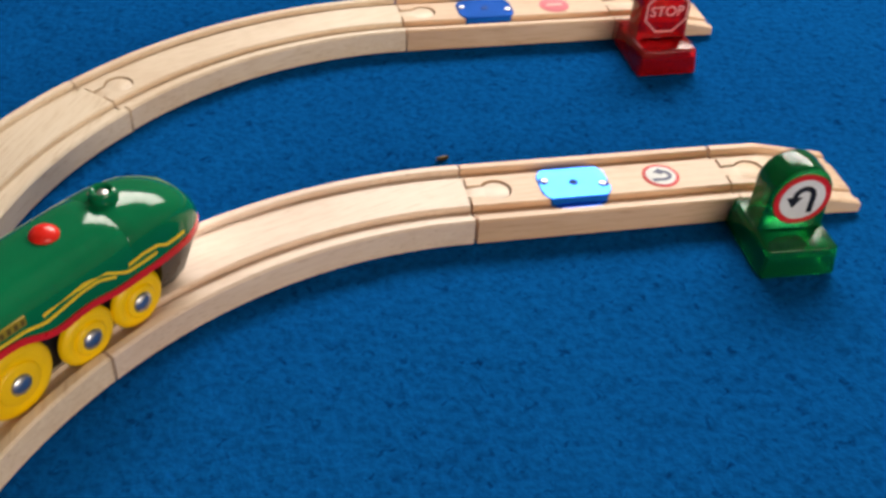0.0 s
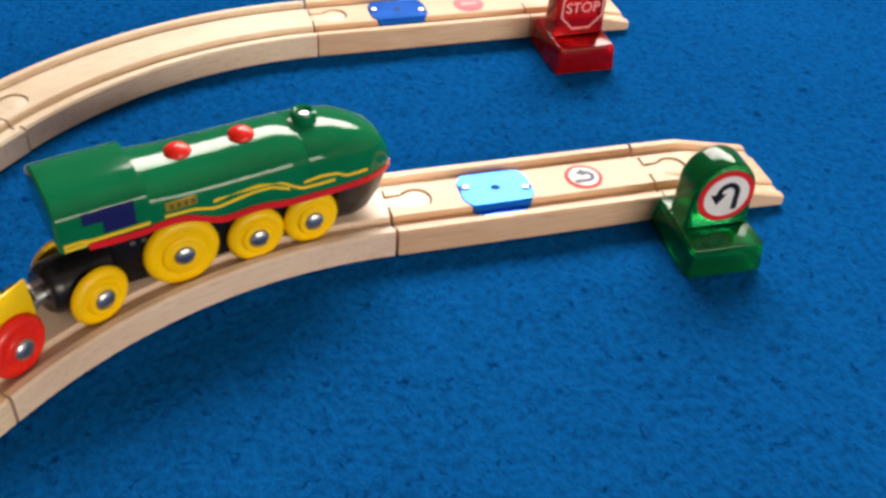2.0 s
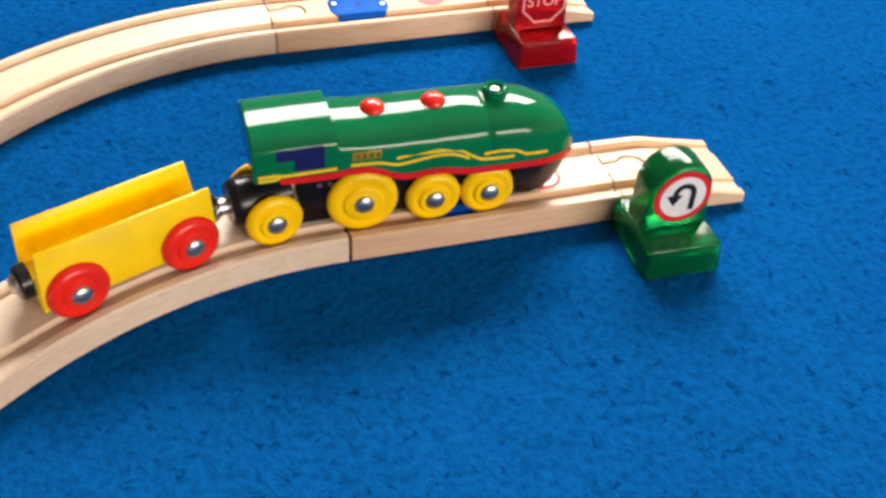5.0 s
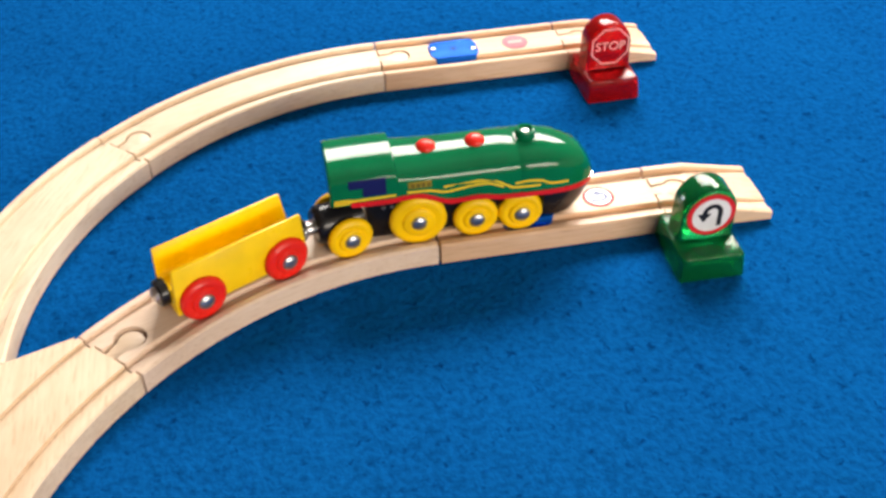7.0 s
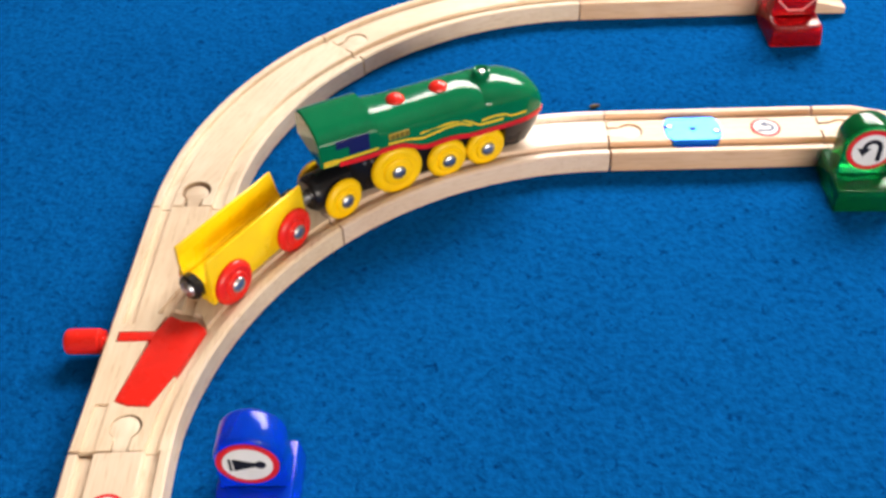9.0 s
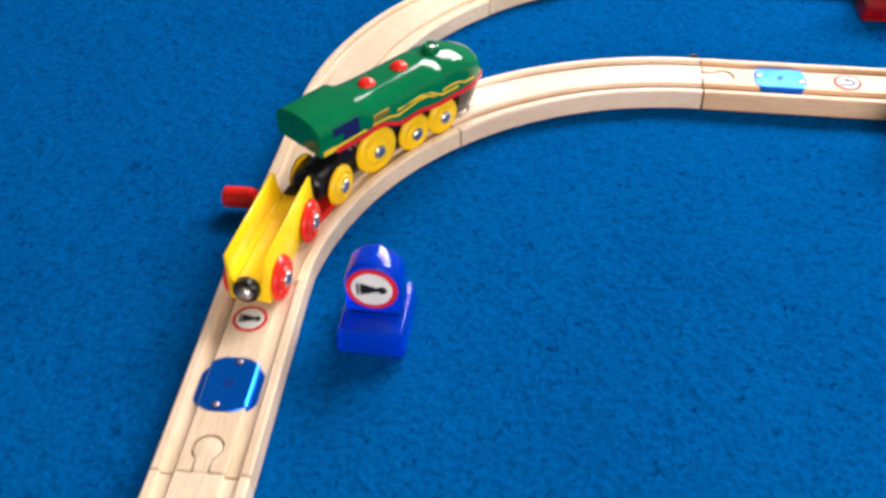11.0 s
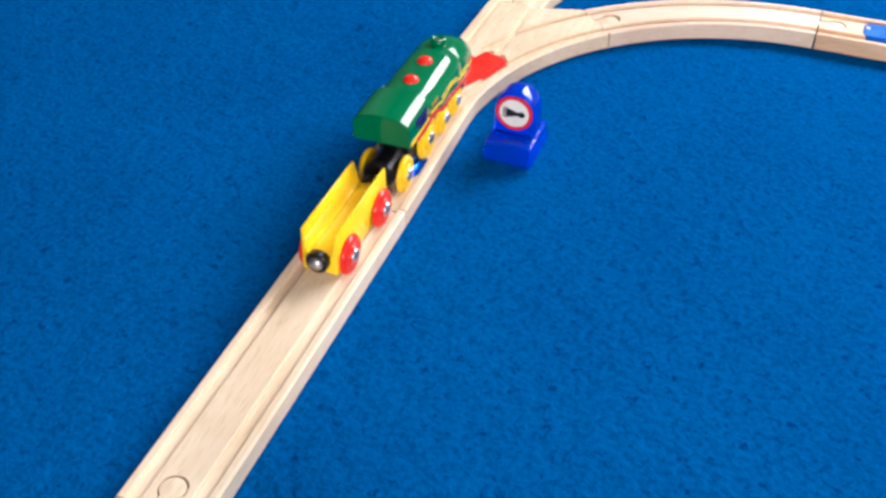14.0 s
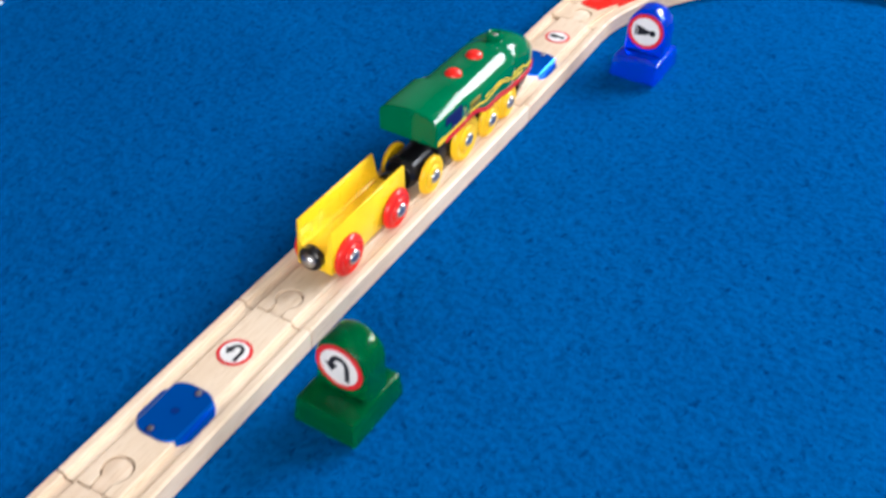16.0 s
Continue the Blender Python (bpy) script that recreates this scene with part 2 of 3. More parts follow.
# ---- the plan of the line ----
RIGHT = -math.pi / 4
END_P, JOINT_P, JOINT_M, JOINT_N = (-0.1952, -0.6153), (-0.1995, -0.5056), (-0.2054, -0.2902), (-0.2098, -0.1807)
JOINT_S, JOINT_B, END_B, TIP_B = (-0.1472, -0.0385), (0.0, 0.02), (0.1103, 0.0203), (0.1663, 0.0193)
JOINT_W, JOINT_A, JOINT_A2, END_A, TIP_A = (-0.2094, -0.0337), (-0.1473, 0.1115), (-0.0018, 0.1743), (0.1084, 0.1753), (0.1644, 0.1749)


def arc(p, q, turn, steps=40):
    """Stations (x, y, heading) from p to q; the heading turns by that many radians."""
    dx, dy = q[0] - p[0], q[1] - p[1]
    first = math.atan2(dy, dx) - turn / 2
    if abs(turn) < 1e-6:
        return [(p[0] + dx * i / steps, p[1] + dy * i / steps, first) for i in range(steps + 1)]
    r = math.hypot(dx, dy) / (2 * math.sin(abs(turn) / 2))
    side = math.copysign(1, turn)
    cx, cy = p[0] - side * r * math.sin(first), p[1] + side * r * math.cos(first)
    out = []
    for i in range(steps + 1):
        h = first + turn * i / steps
        out.append((cx + side * r * math.sin(h), cy - side * r * math.cos(h), h))
    return out


def length(p, q, turn):
    c = math.hypot(q[0] - p[0], q[1] - p[1])
    return c if abs(turn) < 1e-6 else c / (2 * math.sin(abs(turn) / 2)) * abs(turn)


ROUTE = [(END_P, JOINT_P, 0), (JOINT_P, JOINT_M, 0), (JOINT_M, JOINT_N, 0), (JOINT_N, JOINT_S, RIGHT), (JOINT_S, JOINT_B, RIGHT), (JOINT_B, TIP_B, 0)]
BEFORE_B = sum(length(*r) for r in ROUTE[:5])


def on_route(s):
    """The place at s metres along the line past the joint B."""
    s += BEFORE_B
    for p, q, turn in ROUTE:
        n = length(p, q, turn)
        if s <= n or q == ROUTE[-1][1]:
            a = arc(p, q, turn, 200)
            f = min(max(s / n, 0.0), 1.0) * 200
            i = min(int(f), 199)
            return Vector((a[i][0] + (a[i + 1][0] - a[i][0]) * (f - i), a[i][1] + (a[i + 1][1] - a[i][1]) * (f - i), 0))
        s -= n


# ---- the wooden track ----
TOP, HALF, WIDE, DEPTH = 0.0117, 0.0195, 0.0201, 0.0027
C = 0.0009


def groove_profile(half):
    """The cross-section of a track: two grooves between the rims and the middle."""
    k = half / HALF
    right = [(0.0091 * k, TOP), (0.0096 * k, TOP - 0.0006), (0.0098 * k, TOP - DEPTH), (0.0152 * k, TOP - DEPTH), (0.0154 * k, TOP - 0.0005), (0.0158 * k, TOP), (half - C, TOP), (half, TOP - C), (half, C), (half - C, 0)]
    return [(-a, z) for a, z in right[::-1]] + right


def plain_profile(half):
    return [(-half + C, 0), (-half, C), (-half, TOP - C), (-half + C, TOP), (half - C, TOP), (half, TOP - C), (half, C), (half - C, 0)]



def sweep(stations, profile, rise=None):
    bm = bmesh.new()
    rings = []
    for k, (x, y, h) in enumerate(stations):
        f = 1.0 if rise is None else rise(k / (len(stations) - 1))
        rings.append([bm.verts.new((x - lat * math.sin(h), y + lat * math.cos(h), z * f)) for lat, z in profile])
    n = len(profile)
    for a, b in zip(rings, rings[1:]):
        for i in range(n):
            bm.faces.new((a[i], a[(i + 1) % n], b[(i + 1) % n], b[i]))
    bm.faces.new(rings[0])
    bm.faces.new(rings[-1][::-1])
    return bm


def shortened(stations, gap=0.0005):
    """The stations with a hair's gap at both ends."""
    (x0, y0, h0), (x1, y1, h1) = stations[0], stations[-1]
    out = list(stations)
    out[0] = (x0 + gap * math.cos(h0), y0 + gap * math.sin(h0), h0)
    out[-1] = (x1 - gap * math.cos(h1), y1 - gap * math.sin(h1), h1)
    return out


def peg_outline(grow=0.0):
    """A neck and a round head, seen from above, pointing along x."""
    r, cx, neck = 0.0058 + grow, 0.0117, 0.0030 + grow
    start = math.pi - math.asin(neck / r)
    round_head = [(cx + r * math.cos(start - 2 * start * i / 28), r * math.sin(start - 2 * start * i / 28)) for i in range(29)]
    return [(-0.0008, neck)] + round_head + [(-0.0008, -neck)]


def placed(outline, station):
    x, y, h = station
    c, s = math.cos(h), math.sin(h)
    return [(x + a * c - b * s, y + a * s + b * c) for a, b in outline]


def track_piece(name, label, p, q, turn, loose=0.0008, peg=True, hole=True, rise=None, half=HALF, timber=None):
    """One piece of wooden track from p to q, with a peg at q and a hole for the next one's peg at p."""
    timber = timber or BEECH
    mid = arc(p, q, turn, 2)[1]
    ob = thing(name, label, "toy track", "wooden track pieces", pose(mid[0], mid[1], 0, 0, 0, math.degrees(mid[2])))
    back = ob.matrix_world.inverted()

    def local(stations):
        out = []
        for x, y, h in stations:
            v = back @ Vector((x, y, 0))
            out.append((v.x, v.y, h - mid[2]))
        return out

    stations = local(arc(p, q, turn, 40 if turn or rise else 2))
    bm = sweep(shortened(stations), groove_profile(half), rise)
    if hole:
        cut = prism(placed(peg_outline(loose), stations[0]), -0.002, 0.02)
        body = new("body", carved(bm, timber, [cut]))
        body.parent = ob
    else:
        part("body", bm, timber, ob, smooth=30)
    if peg:
        part("peg", prism(placed(peg_outline(), stations[-1]), 0.0015, TOP - 0.0006, 0.0004), timber, ob)
    return ob, stations


def u_arrow(scale):
    """Strokes of a sign that says turn back: a bent shaft and a head."""
    shaft = [(0.0040, -0.0062), (0.0040, 0.0012)] + [(0.0003 + 0.0037 * math.cos(a), 0.0012 + 0.0040 * math.sin(a)) for a in [math.pi * i / 10 for i in range(1, 10)]] + [(-0.0034, 0.0010)]
    head = [(-0.0068, 0.0012), (-0.0002, 0.0012), (-0.0036, -0.0036)]
    return [[(x * scale, y * scale) for x, y in ribbon(shaft, 0.0023)], [(x * scale, y * scale) for x, y in head]]


def horn(scale):
    """Strokes of a sign that says sound the horn."""
    bell = [(-0.0052, 0.0034), (-0.0052, -0.0034), (0.0030, -0.0010), (0.0030, 0.0010)]
    rim = [(-0.0068, 0.0034), (-0.0068, -0.0034), (-0.0058, -0.0034), (-0.0058, 0.0034)]
    bulb = disc_outline(0.0021, 16, 0.0046, 0.0)
    return [[(x * scale, y * scale) for x, y in o] for o in (bell, rim, bulb)]


def badge(parent, m, radius, shapes, ring_mat, ink, thick=0.0004, name="badge", face=None):
    """A round printed badge in the plane z = 0 of m: a red rim, a white face and a black sign."""
    rim = part(name, prism(disc_outline(radius), 0, thick), ring_mat, parent, "round badge with a red rim")
    rim.matrix_local = m
    part("face", prism(disc_outline(radius * 0.80), thick, thick + 0.00015), face or WHITE, rim, "printed face")
    for o in shapes:
        part("symbol", prism(o, thick + 0.00015, thick + 0.0003), ink, rim, "black symbol")
    return rim


def plate(parent, along):
    """A clear blue cover plate let into the track, with a screw at each end."""
    m = pose(along, 0, 0)
    high, low = TOP + 0.0005, TOP - DEPTH + 0.0005
    half = [(0.0, 0.0148, high), (0.0045, 0.0148, high), (0.0070, 0.0140, high), (0.0096, 0.0122, high), (0.0104, 0.0117, high - 0.0006), (0.0107, 0.0115, low), (0.0116, 0.0104, low), (0.0128, 0.0088, low), (0.0136, 0.0074, low)]
    bm, rows = bmesh.new(), []
    for y, e, z in [(-y, e, z) for y, e, z in half[:0:-1]] + half:
        rows.append([bm.verts.new(v) for v in ((-e, y, z - 0.0006), (-e + 0.0005, y, z), (e - 0.0005, y, z), (e, y, z - 0.0006), (e, y, low - 0.0004), (-e, y, low - 0.0004))])
    for a, b in zip(rows, rows[1:]):
        for i in range(6):
            bm.faces.new((a[i], a[(i + 1) % 6], b[(i + 1) % 6], b[i]))
    bm.faces.new(rows[0])
    bm.faces.new(rows[-1])
    cover = part("cover_plate", bm, PLATE_BLUE, parent, "glossy clear blue plastic cover plate", 35)
    part("sensor", prism(disc_outline(0.0019, 20), high - 0.0002, high + 0.0001), DULL_NAVY, cover, "small dark round spot")
    cover.matrix_local = m
    for sx in (1, -1):
        # A flat dark disc puts in the shade of the notch; nothing is cut.
        well = part("screw_notch_shade", prism(disc_outline(0.0023, 18), TOP + 0.0003, TOP + 0.0006), DULL_NAVY, cover, "flat dark disc for the shade round the screw")
        well.location = (sx * 0.0121, -sx * 0.0022, 0)
        screw = part("screw", lathe([(TOP + 0.0004, 0.0001), (TOP + 0.0004, 0.0014), (TOP + 0.0009, 0.0013), (TOP + 0.0011, 0.0007), (TOP + 0.0011, 0.0001)], 14, "Z"), STEEL, cover, "small steel screw")
        screw.location = (sx * 0.0118, -sx * 0.0022, 0)


def signal_track(label, p, q, plate_at, badge_at, shapes, ring_mat, ink, turned=0.0, half=HALF, timber=None):
    ob, stations = track_piece("signal_track", label, p, q, 0, half=half, timber=timber)
    x0 = stations[0][0]
    plate(ob, x0 + plate_at)
    badge(ob, pose(x0 + badge_at, 0, TOP + 0.0001, 0, 0, turned), 0.0078, shapes, ring_mat, ink, 0.00015, "printed_badge", FADED_RED if ring_mat is FADED_RED else None)
    return ob


def slope(f):
    return 1.0 if f < 0.38 else 1.0 - 0.62 * (f - 0.38) / 0.62


def switch_track():
    """The points: a straight and a bent road in one slab, with a red tongue worked by a knob at its side."""
    ob = thing("switch_track", "pale wooden track switch with a red plastic tongue", "toy track", "wooden track pieces")
    straight, bent = arc(JOINT_N, JOINT_W, 0, 8), arc(JOINT_N, JOINT_S, RIGHT, 40)
    a, b = shortened(straight), shortened(bent)
    slab = new("slab", mesh_of("slab", sweep(a, plain_profile(WIDE)), BEECH_ACROSS))
    other = new("slab", mesh_of("slab", sweep(b, plain_profile(HALF - 0.0001)), BEECH))
    # the web that fills the fork between the two roads
    web = new("slab", mesh_of("slab", prism([(-0.1906, -0.0345), (-0.1618, -0.0250), (-0.1700, -0.0900), (-0.2000, -0.0900)], 0.0001, TOP - 0.0001), BEECH))
    for o in (other, web):
        mod = slab.modifiers.new("join", "BOOLEAN")
        mod.operation, mod.solver, mod.object = "UNION", "EXACT", o
    cutters = []
    low, high = TOP - DEPTH, TOP + 0.004

    def longer(st):
        (x0, y0, h0), (x1, y1, h1) = st[0], st[-1]
        return [(x0 - 0.003 * math.cos(h0), y0 - 0.003 * math.sin(h0), h0)] + list(st[1:-1]) + [(x1 + 0.003 * math.cos(h1), y1 + 0.003 * math.sin(h1), h1)]

    straight, bent = arc(JOINT_N, JOINT_W, 0, 50), arc(JOINT_N, JOINT_S, RIGHT, 50)
    # the grooves stop short of the tongue; the two inner ones meet in a point beyond it
    inner, outer = 0.0097, 0.0153
    for k, (st, side, first, last) in enumerate(((straight, 1, 0, 8), (straight, 1, 23, 50), (straight, -1, 24, 50), (bent, 1, 22, 50), (bent, -1, 0, 50))):
        d = 0.00007 * k if last > 8 else 0.0019
        lo, hi = (inner, outer) if side > 0 else (-outer, -inner)
        ends = longer(st)
        cutters.append(sweep(ends[first:last + 1], [(lo, low + d), (hi, low + d), (hi, high), (lo, high)]))
    cutters.append(prism(placed(peg_outline(0.0006), straight[0]), -0.002, 0.02))
    cutters.append(prism(TONGUE_BED, low - 0.0004, high))
    deps = bpy.context.evaluated_depsgraph_get()
    bm = bmesh.new()
    bm.from_mesh(slab.evaluated_get(deps).to_mesh())
    for o in (slab, other, web):
        bpy.data.objects.remove(o)
    body = new("body", carved(bm, BEECH_ACROSS, cutters))
    body.parent = ob
    for st in (straight, bent):
        part("peg", prism(placed(peg_outline(), st[-1]), 0.0015, TOP - 0.0014, 0.0006), BEECH, ob)
    tongue = part("tongue", prism(TONGUE, low - 0.0002, TOP + 0.0006, 0.0006), RED, ob, "bright red plastic tongue")
    part("arm", box(-0.2245, -0.2068, -0.1230, -0.1182, low, TOP + 0.0004, 0.0005), RED, tongue)
    knob = part("knob", lathe([(-0.0085, 0.0003), (-0.0085, 0.0049), (-0.0078, 0.0055), (-0.0040, 0.0056), (0.0058, 0.0056), (0.0064, 0.0049), (0.0080, 0.0049), (0.0080, 0.0003)], 32, "X"), RED, ob, "red cylindrical knob")
    knob.location = (-0.2395, -0.1195, 0.0080)
    part("rod", lathe([(0.0080, 0.0016), (0.0125, 0.0016)], 12, "X"), RED, knob)
    return ob


TONGUE = [(-0.2175, -0.1556), (-0.2118, -0.1582), (-0.2032, -0.1587), (-0.1943, -0.1391), (-0.1875, -0.1170), (-0.1921, -0.1128), (-0.1983, -0.1132), (-0.2044, -0.1086), (-0.2086, -0.1178)]
TONGUE_BED = [(-0.2180, -0.1562), (-0.2118, -0.1588), (-0.2028, -0.1593), (-0.1937, -0.1391), (-0.1869, -0.1168), (-0.1913, -0.1080), (-0.2053, -0.1040), (-0.2093, -0.1175), (-0.2253, -0.1175), (-0.2253, -0.1235), (-0.2113, -0.1235)]

track_piece("straight_track", "long straight pale beech toy track lying on the carpet", JOINT_P, JOINT_M, 0, half=WIDE)
switch_track()
track_piece("curved_track", "curved pale beech track leading to the green sign", JOINT_S, JOINT_B, RIGHT, 0.0013, timber=BEECH_ROSE)
track_piece("curved_track", "curved pale beech track beside the switch", JOINT_W, JOINT_A, RIGHT, 0.0016, half=WIDE)
track_piece("curved_track", "curved pale beech track leading to the red stop sign", JOINT_A, JOINT_A2, RIGHT, 0.0008)
track_piece("ramp_track", "short beech end piece sloping down beside the green sign", END_B, TIP_B, 0, 0.0008, peg=False, rise=slope, timber=BEECH_WARM)
track_piece("ramp_track", "short beech end piece sloping down beside the red sign", END_A, TIP_A, 0, 0.0006, peg=False, rise=slope, timber=BEECH_WARM)
signal_track("beech track with blue plate and turn-back badge by the ramp", JOINT_B, END_B, 0.0445, 0.0824, u_arrow(0.72), RING_RED, PRINT_GREY, -90, timber=BEECH_WARM)
signal_track("beech track with blue plate and faded red badge", JOINT_A2, END_A, 0.0445, 0.0824, [[(-0.0042, -0.0013), (0.0042, -0.0013), (0.0042, 0.0013), (-0.0042, 0.0013)]], FADED_RED, PALE_PINK, timber=BEECH_WARM)
signal_track("beech track with blue plate and horn badge", JOINT_M, JOINT_N, 0.0445, 0.0824, horn(0.72), RING_RED, INK, -90, half=WIDE)
signal_track("beech track with blue plate and turn-back badge", END_P, JOINT_P, 0.0445, 0.0824, u_arrow(0.72), RING_RED, INK, -90, half=WIDE)
track_piece("straight_track", "pale beech track at the open end of the line", (-0.1870, -0.8310), END_P, 0, half=WIDE)

# ---- the signs ----


def stop_letters():
    data = bpy.data.curves.new("letters", "FONT")
    data.body, data.size, data.align_x, data.align_y, data.extrude, data.offset = "STOP", 0.0074, "CENTER", "CENTER", 0.0001, 0.00005
    ob = new("letters", data)
    me = bpy.data.meshes.new_from_object(ob.evaluated_get(bpy.context.evaluated_depsgraph_get()))
    bpy.data.objects.remove(ob)
    me.materials.clear()
    me.materials.append(PALE_PINK)
    return me


def sign(name, label, mat, m, shapes=(), stop=False):
    """A toy sign: a hollow stepped base and a round-headed upright, its face towards -y; the origin lies at the middle of the front edge."""
    ob = thing(name, label, "toy sign", "trackside signs", m)
    w = 0.0138
    foot_block = box(-w - 0.0018, w + 0.0018, -0.0004, 0.0364, 0, 0.0132, 0.0013, 3)
    for v in foot_block.verts:
        k = 1.0 - 0.08 * v.co.z / 0.0132
        v.co.x, v.co.y = v.co.x * k, 0.018 + (v.co.y - 0.018) * k
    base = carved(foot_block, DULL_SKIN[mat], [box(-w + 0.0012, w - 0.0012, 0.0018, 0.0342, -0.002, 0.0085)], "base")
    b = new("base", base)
    b.parent = ob
    b["label"] = "hollow clear plastic base"
    head, foot = 0.0282, 0.0120
    outline = [(-w + 0.0002, foot), (-w + 0.0003, foot + 0.0012), (-w + 0.0008, foot + 0.003), (-w + 0.0012, head - 0.002)] + [((w - 0.0010) * math.cos(a), head + 0.0136 * math.sin(a)) for a in [math.pi - math.pi * i / 24 for i in range(25)]] + [(w - 0.0012, head - 0.002), (w - 0.0008, foot + 0.003), (w - 0.0003, foot + 0.0012), (w - 0.0002, foot)]
    up = bmesh.new()
    for o in (prism(outline, 0.0, 0.0155),):
        joined(up, o)
    bmesh.ops.bevel(up, geom=[e for e in up.edges if abs(e.verts[0].co.z - e.verts[1].co.z) < 1e-6], offset=0.0024, segments=4, affect="EDGES", profile=0.5)
    slab = part("upright", up, mat, ob, "round-headed clear plastic upright")
    slab.matrix_local = Matrix(((1, 0, 0, 0), (0, 0, -1, 0.0282), (0, 1, 0, 0), (0, 0, 0, 1)))
    face = pose(0, 0.01265, 0.0283, 90)
    if stop:
        corners = [(0.0118 * math.cos(a), 0.0118 * math.sin(a)) for a in [math.pi / 8 + math.pi / 4 * i for i in range(8)]]
        inner = [(x * 0.93, y * 0.93) for x, y in corners]
        edge = bmesh.new()
        for i in range(8):
            j = (i + 1) % 8
            joined(edge, prism([corners[i], corners[j], inner[j], inner[i]], -0.0002, 0.0003))
        octagon = part("octagon_rim", edge, PALE_PINK, ob, "white eight-sided line")
        octagon.matrix_local = face
        part("lettering", stop_letters(), PALE_PINK, octagon, "white capital letters")
    else:
        badge(ob, face, 0.0114, shapes, RING_RED, INK, 0.0004)
    return ob


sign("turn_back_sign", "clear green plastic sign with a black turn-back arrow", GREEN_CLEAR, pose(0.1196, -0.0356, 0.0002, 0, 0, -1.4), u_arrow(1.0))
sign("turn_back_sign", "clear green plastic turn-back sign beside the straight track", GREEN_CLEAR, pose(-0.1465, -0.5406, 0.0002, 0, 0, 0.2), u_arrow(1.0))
sign("horn_sign", "clear blue plastic sign with a black horn", BLUE_CLEAR, pose(-0.1543, -0.2121, 0.0002, 0, 0, -0.1), horn(1.0))
sign("stop_sign", "clear red plastic sign with white stop lettering", RED_CLEAR, pose(0.1239, 0.1174, 0.0002, 0, 0, 0.6), stop=True)

# ---- the train ----
GROOVE = TOP - DEPTH
BIG, SMALL = 0.0134, 0.0107
# from the front axle back, along the line
LOCO_AXLES = [(0.0, SMALL), (-0.0215, SMALL), (-0.0486, BIG), (-0.0820, SMALL)]
WAGON_AXLES = [(0.0, SMALL), (-0.0409, SMALL)]


def wheel_meshes(r, mat, cap_mat):
    """A turned wheel, its outer face towards +y, and its steel cap."""
    bm = lathe([(-0.0018, 0.0004), (-0.0018, r - 0.0006), (-0.0013, r), (-0.0003, r), (0.0003, r - 0.0004), (0.0010, r - 0.0010), (0.0015, r - 0.0020), (0.0016, r * 0.74), (0.0012, r * 0.66), (0.0012, r * 0.58), (0.0020, r * 0.55), (0.0023, r * 0.51), (0.0023, 0.0004)], 48)
    cap = lathe([(0.0018, 0.0003), (0.0018, 0.0038), (0.0025, 0.0038), (0.0031, 0.0033), (0.0036, 0.0024), (0.0039, 0.0011), (0.0039, 0.0003)], 24)
    return mesh_of("wheel", bm, mat, 35), mesh_of("cap", cap, cap_mat, 50)


def add_wheels(ob, axles, mat, label):
    """A wheel with its steel cap on each side of each axle. Returns (wheel, rest pose, radius)."""
    made, kept = [], {}
    for x, r in axles:
        if r not in kept:
            kept[r] = wheel_meshes(r, mat, STEEL)
        for side in (-1, 1):
            wheel = part("wheel", kept[r][0], mat, ob, label)
            rest = pose(x, side * 0.0118, GROOVE + r, 0, 0, 0 if side > 0 else 180)
            wheel.matrix_local = rest
            part("hub_cap", kept[r][1], STEEL, wheel, "polished steel hub cap")
            made.append((wheel, rest, r, side))
        rod = part("axle", lathe([(-0.0112, 0.0010), (0.0112, 0.0010)], 10), STEEL, ob)
        rod.location = (x, 0, GROOVE + r)
        if axles is LOCO_AXLES and x == axles[-1][0]:
            TRUCK[rod] = Matrix.Translation(rod.location)
    return made


# stations of the hull: x, half width, foot, shoulder, crown
HULL = [(-0.0882, 0.0164, 0.0408, 0.0500, 0.0568), (-0.0874, 0.0170, 0.0402, 0.0503, 0.0576), (-0.0760, 0.0171, 0.0398, 0.0503, 0.0581), (-0.0588, 0.0171, 0.0395, 0.0500, 0.0582),
        (-0.0578, 0.0167, 0.0392, 0.0462, 0.0556), (-0.0480, 0.0168, 0.0388, 0.0446, 0.0550), (-0.0430, 0.0168, 0.0378, 0.0441, 0.0549), (-0.0360, 0.0168, 0.0346, 0.0436, 0.0549), (-0.0240, 0.0168, 0.0350, 0.0431, 0.0548),
        (-0.0100, 0.0168, 0.0334, 0.0426, 0.0549), (-0.0024, 0.0168, 0.0331, 0.0423, 0.0548), (-0.0020, 0.0166, 0.0331, 0.0423, 0.0546), (-0.0016, 0.0168, 0.0330, 0.0423, 0.0547), (0.0030, 0.0168, 0.0328, 0.0421, 0.0546), (0.0100, 0.0165, 0.0324, 0.0411, 0.0540), (0.0170, 0.0158, 0.0320, 0.0394, 0.0527), (0.0230, 0.0146, 0.0317, 0.0376, 0.0499),
        (0.0280, 0.0126, 0.0314, 0.0362, 0.0474), (0.0315, 0.0106, 0.0312, 0.0345, 0.0435), (0.0340, 0.0080, 0.0311, 0.0333, 0.0396), (0.0355, 0.0048, 0.0310, 0.0322, 0.0358), (0.0361, 0.0016, 0.0310, 0.0314, 0.0328)]


def hull_at(x, column):
    xs = [r[0] for r in HULL]
    return float(np.interp(x, xs, [r[column] for r in HULL]))


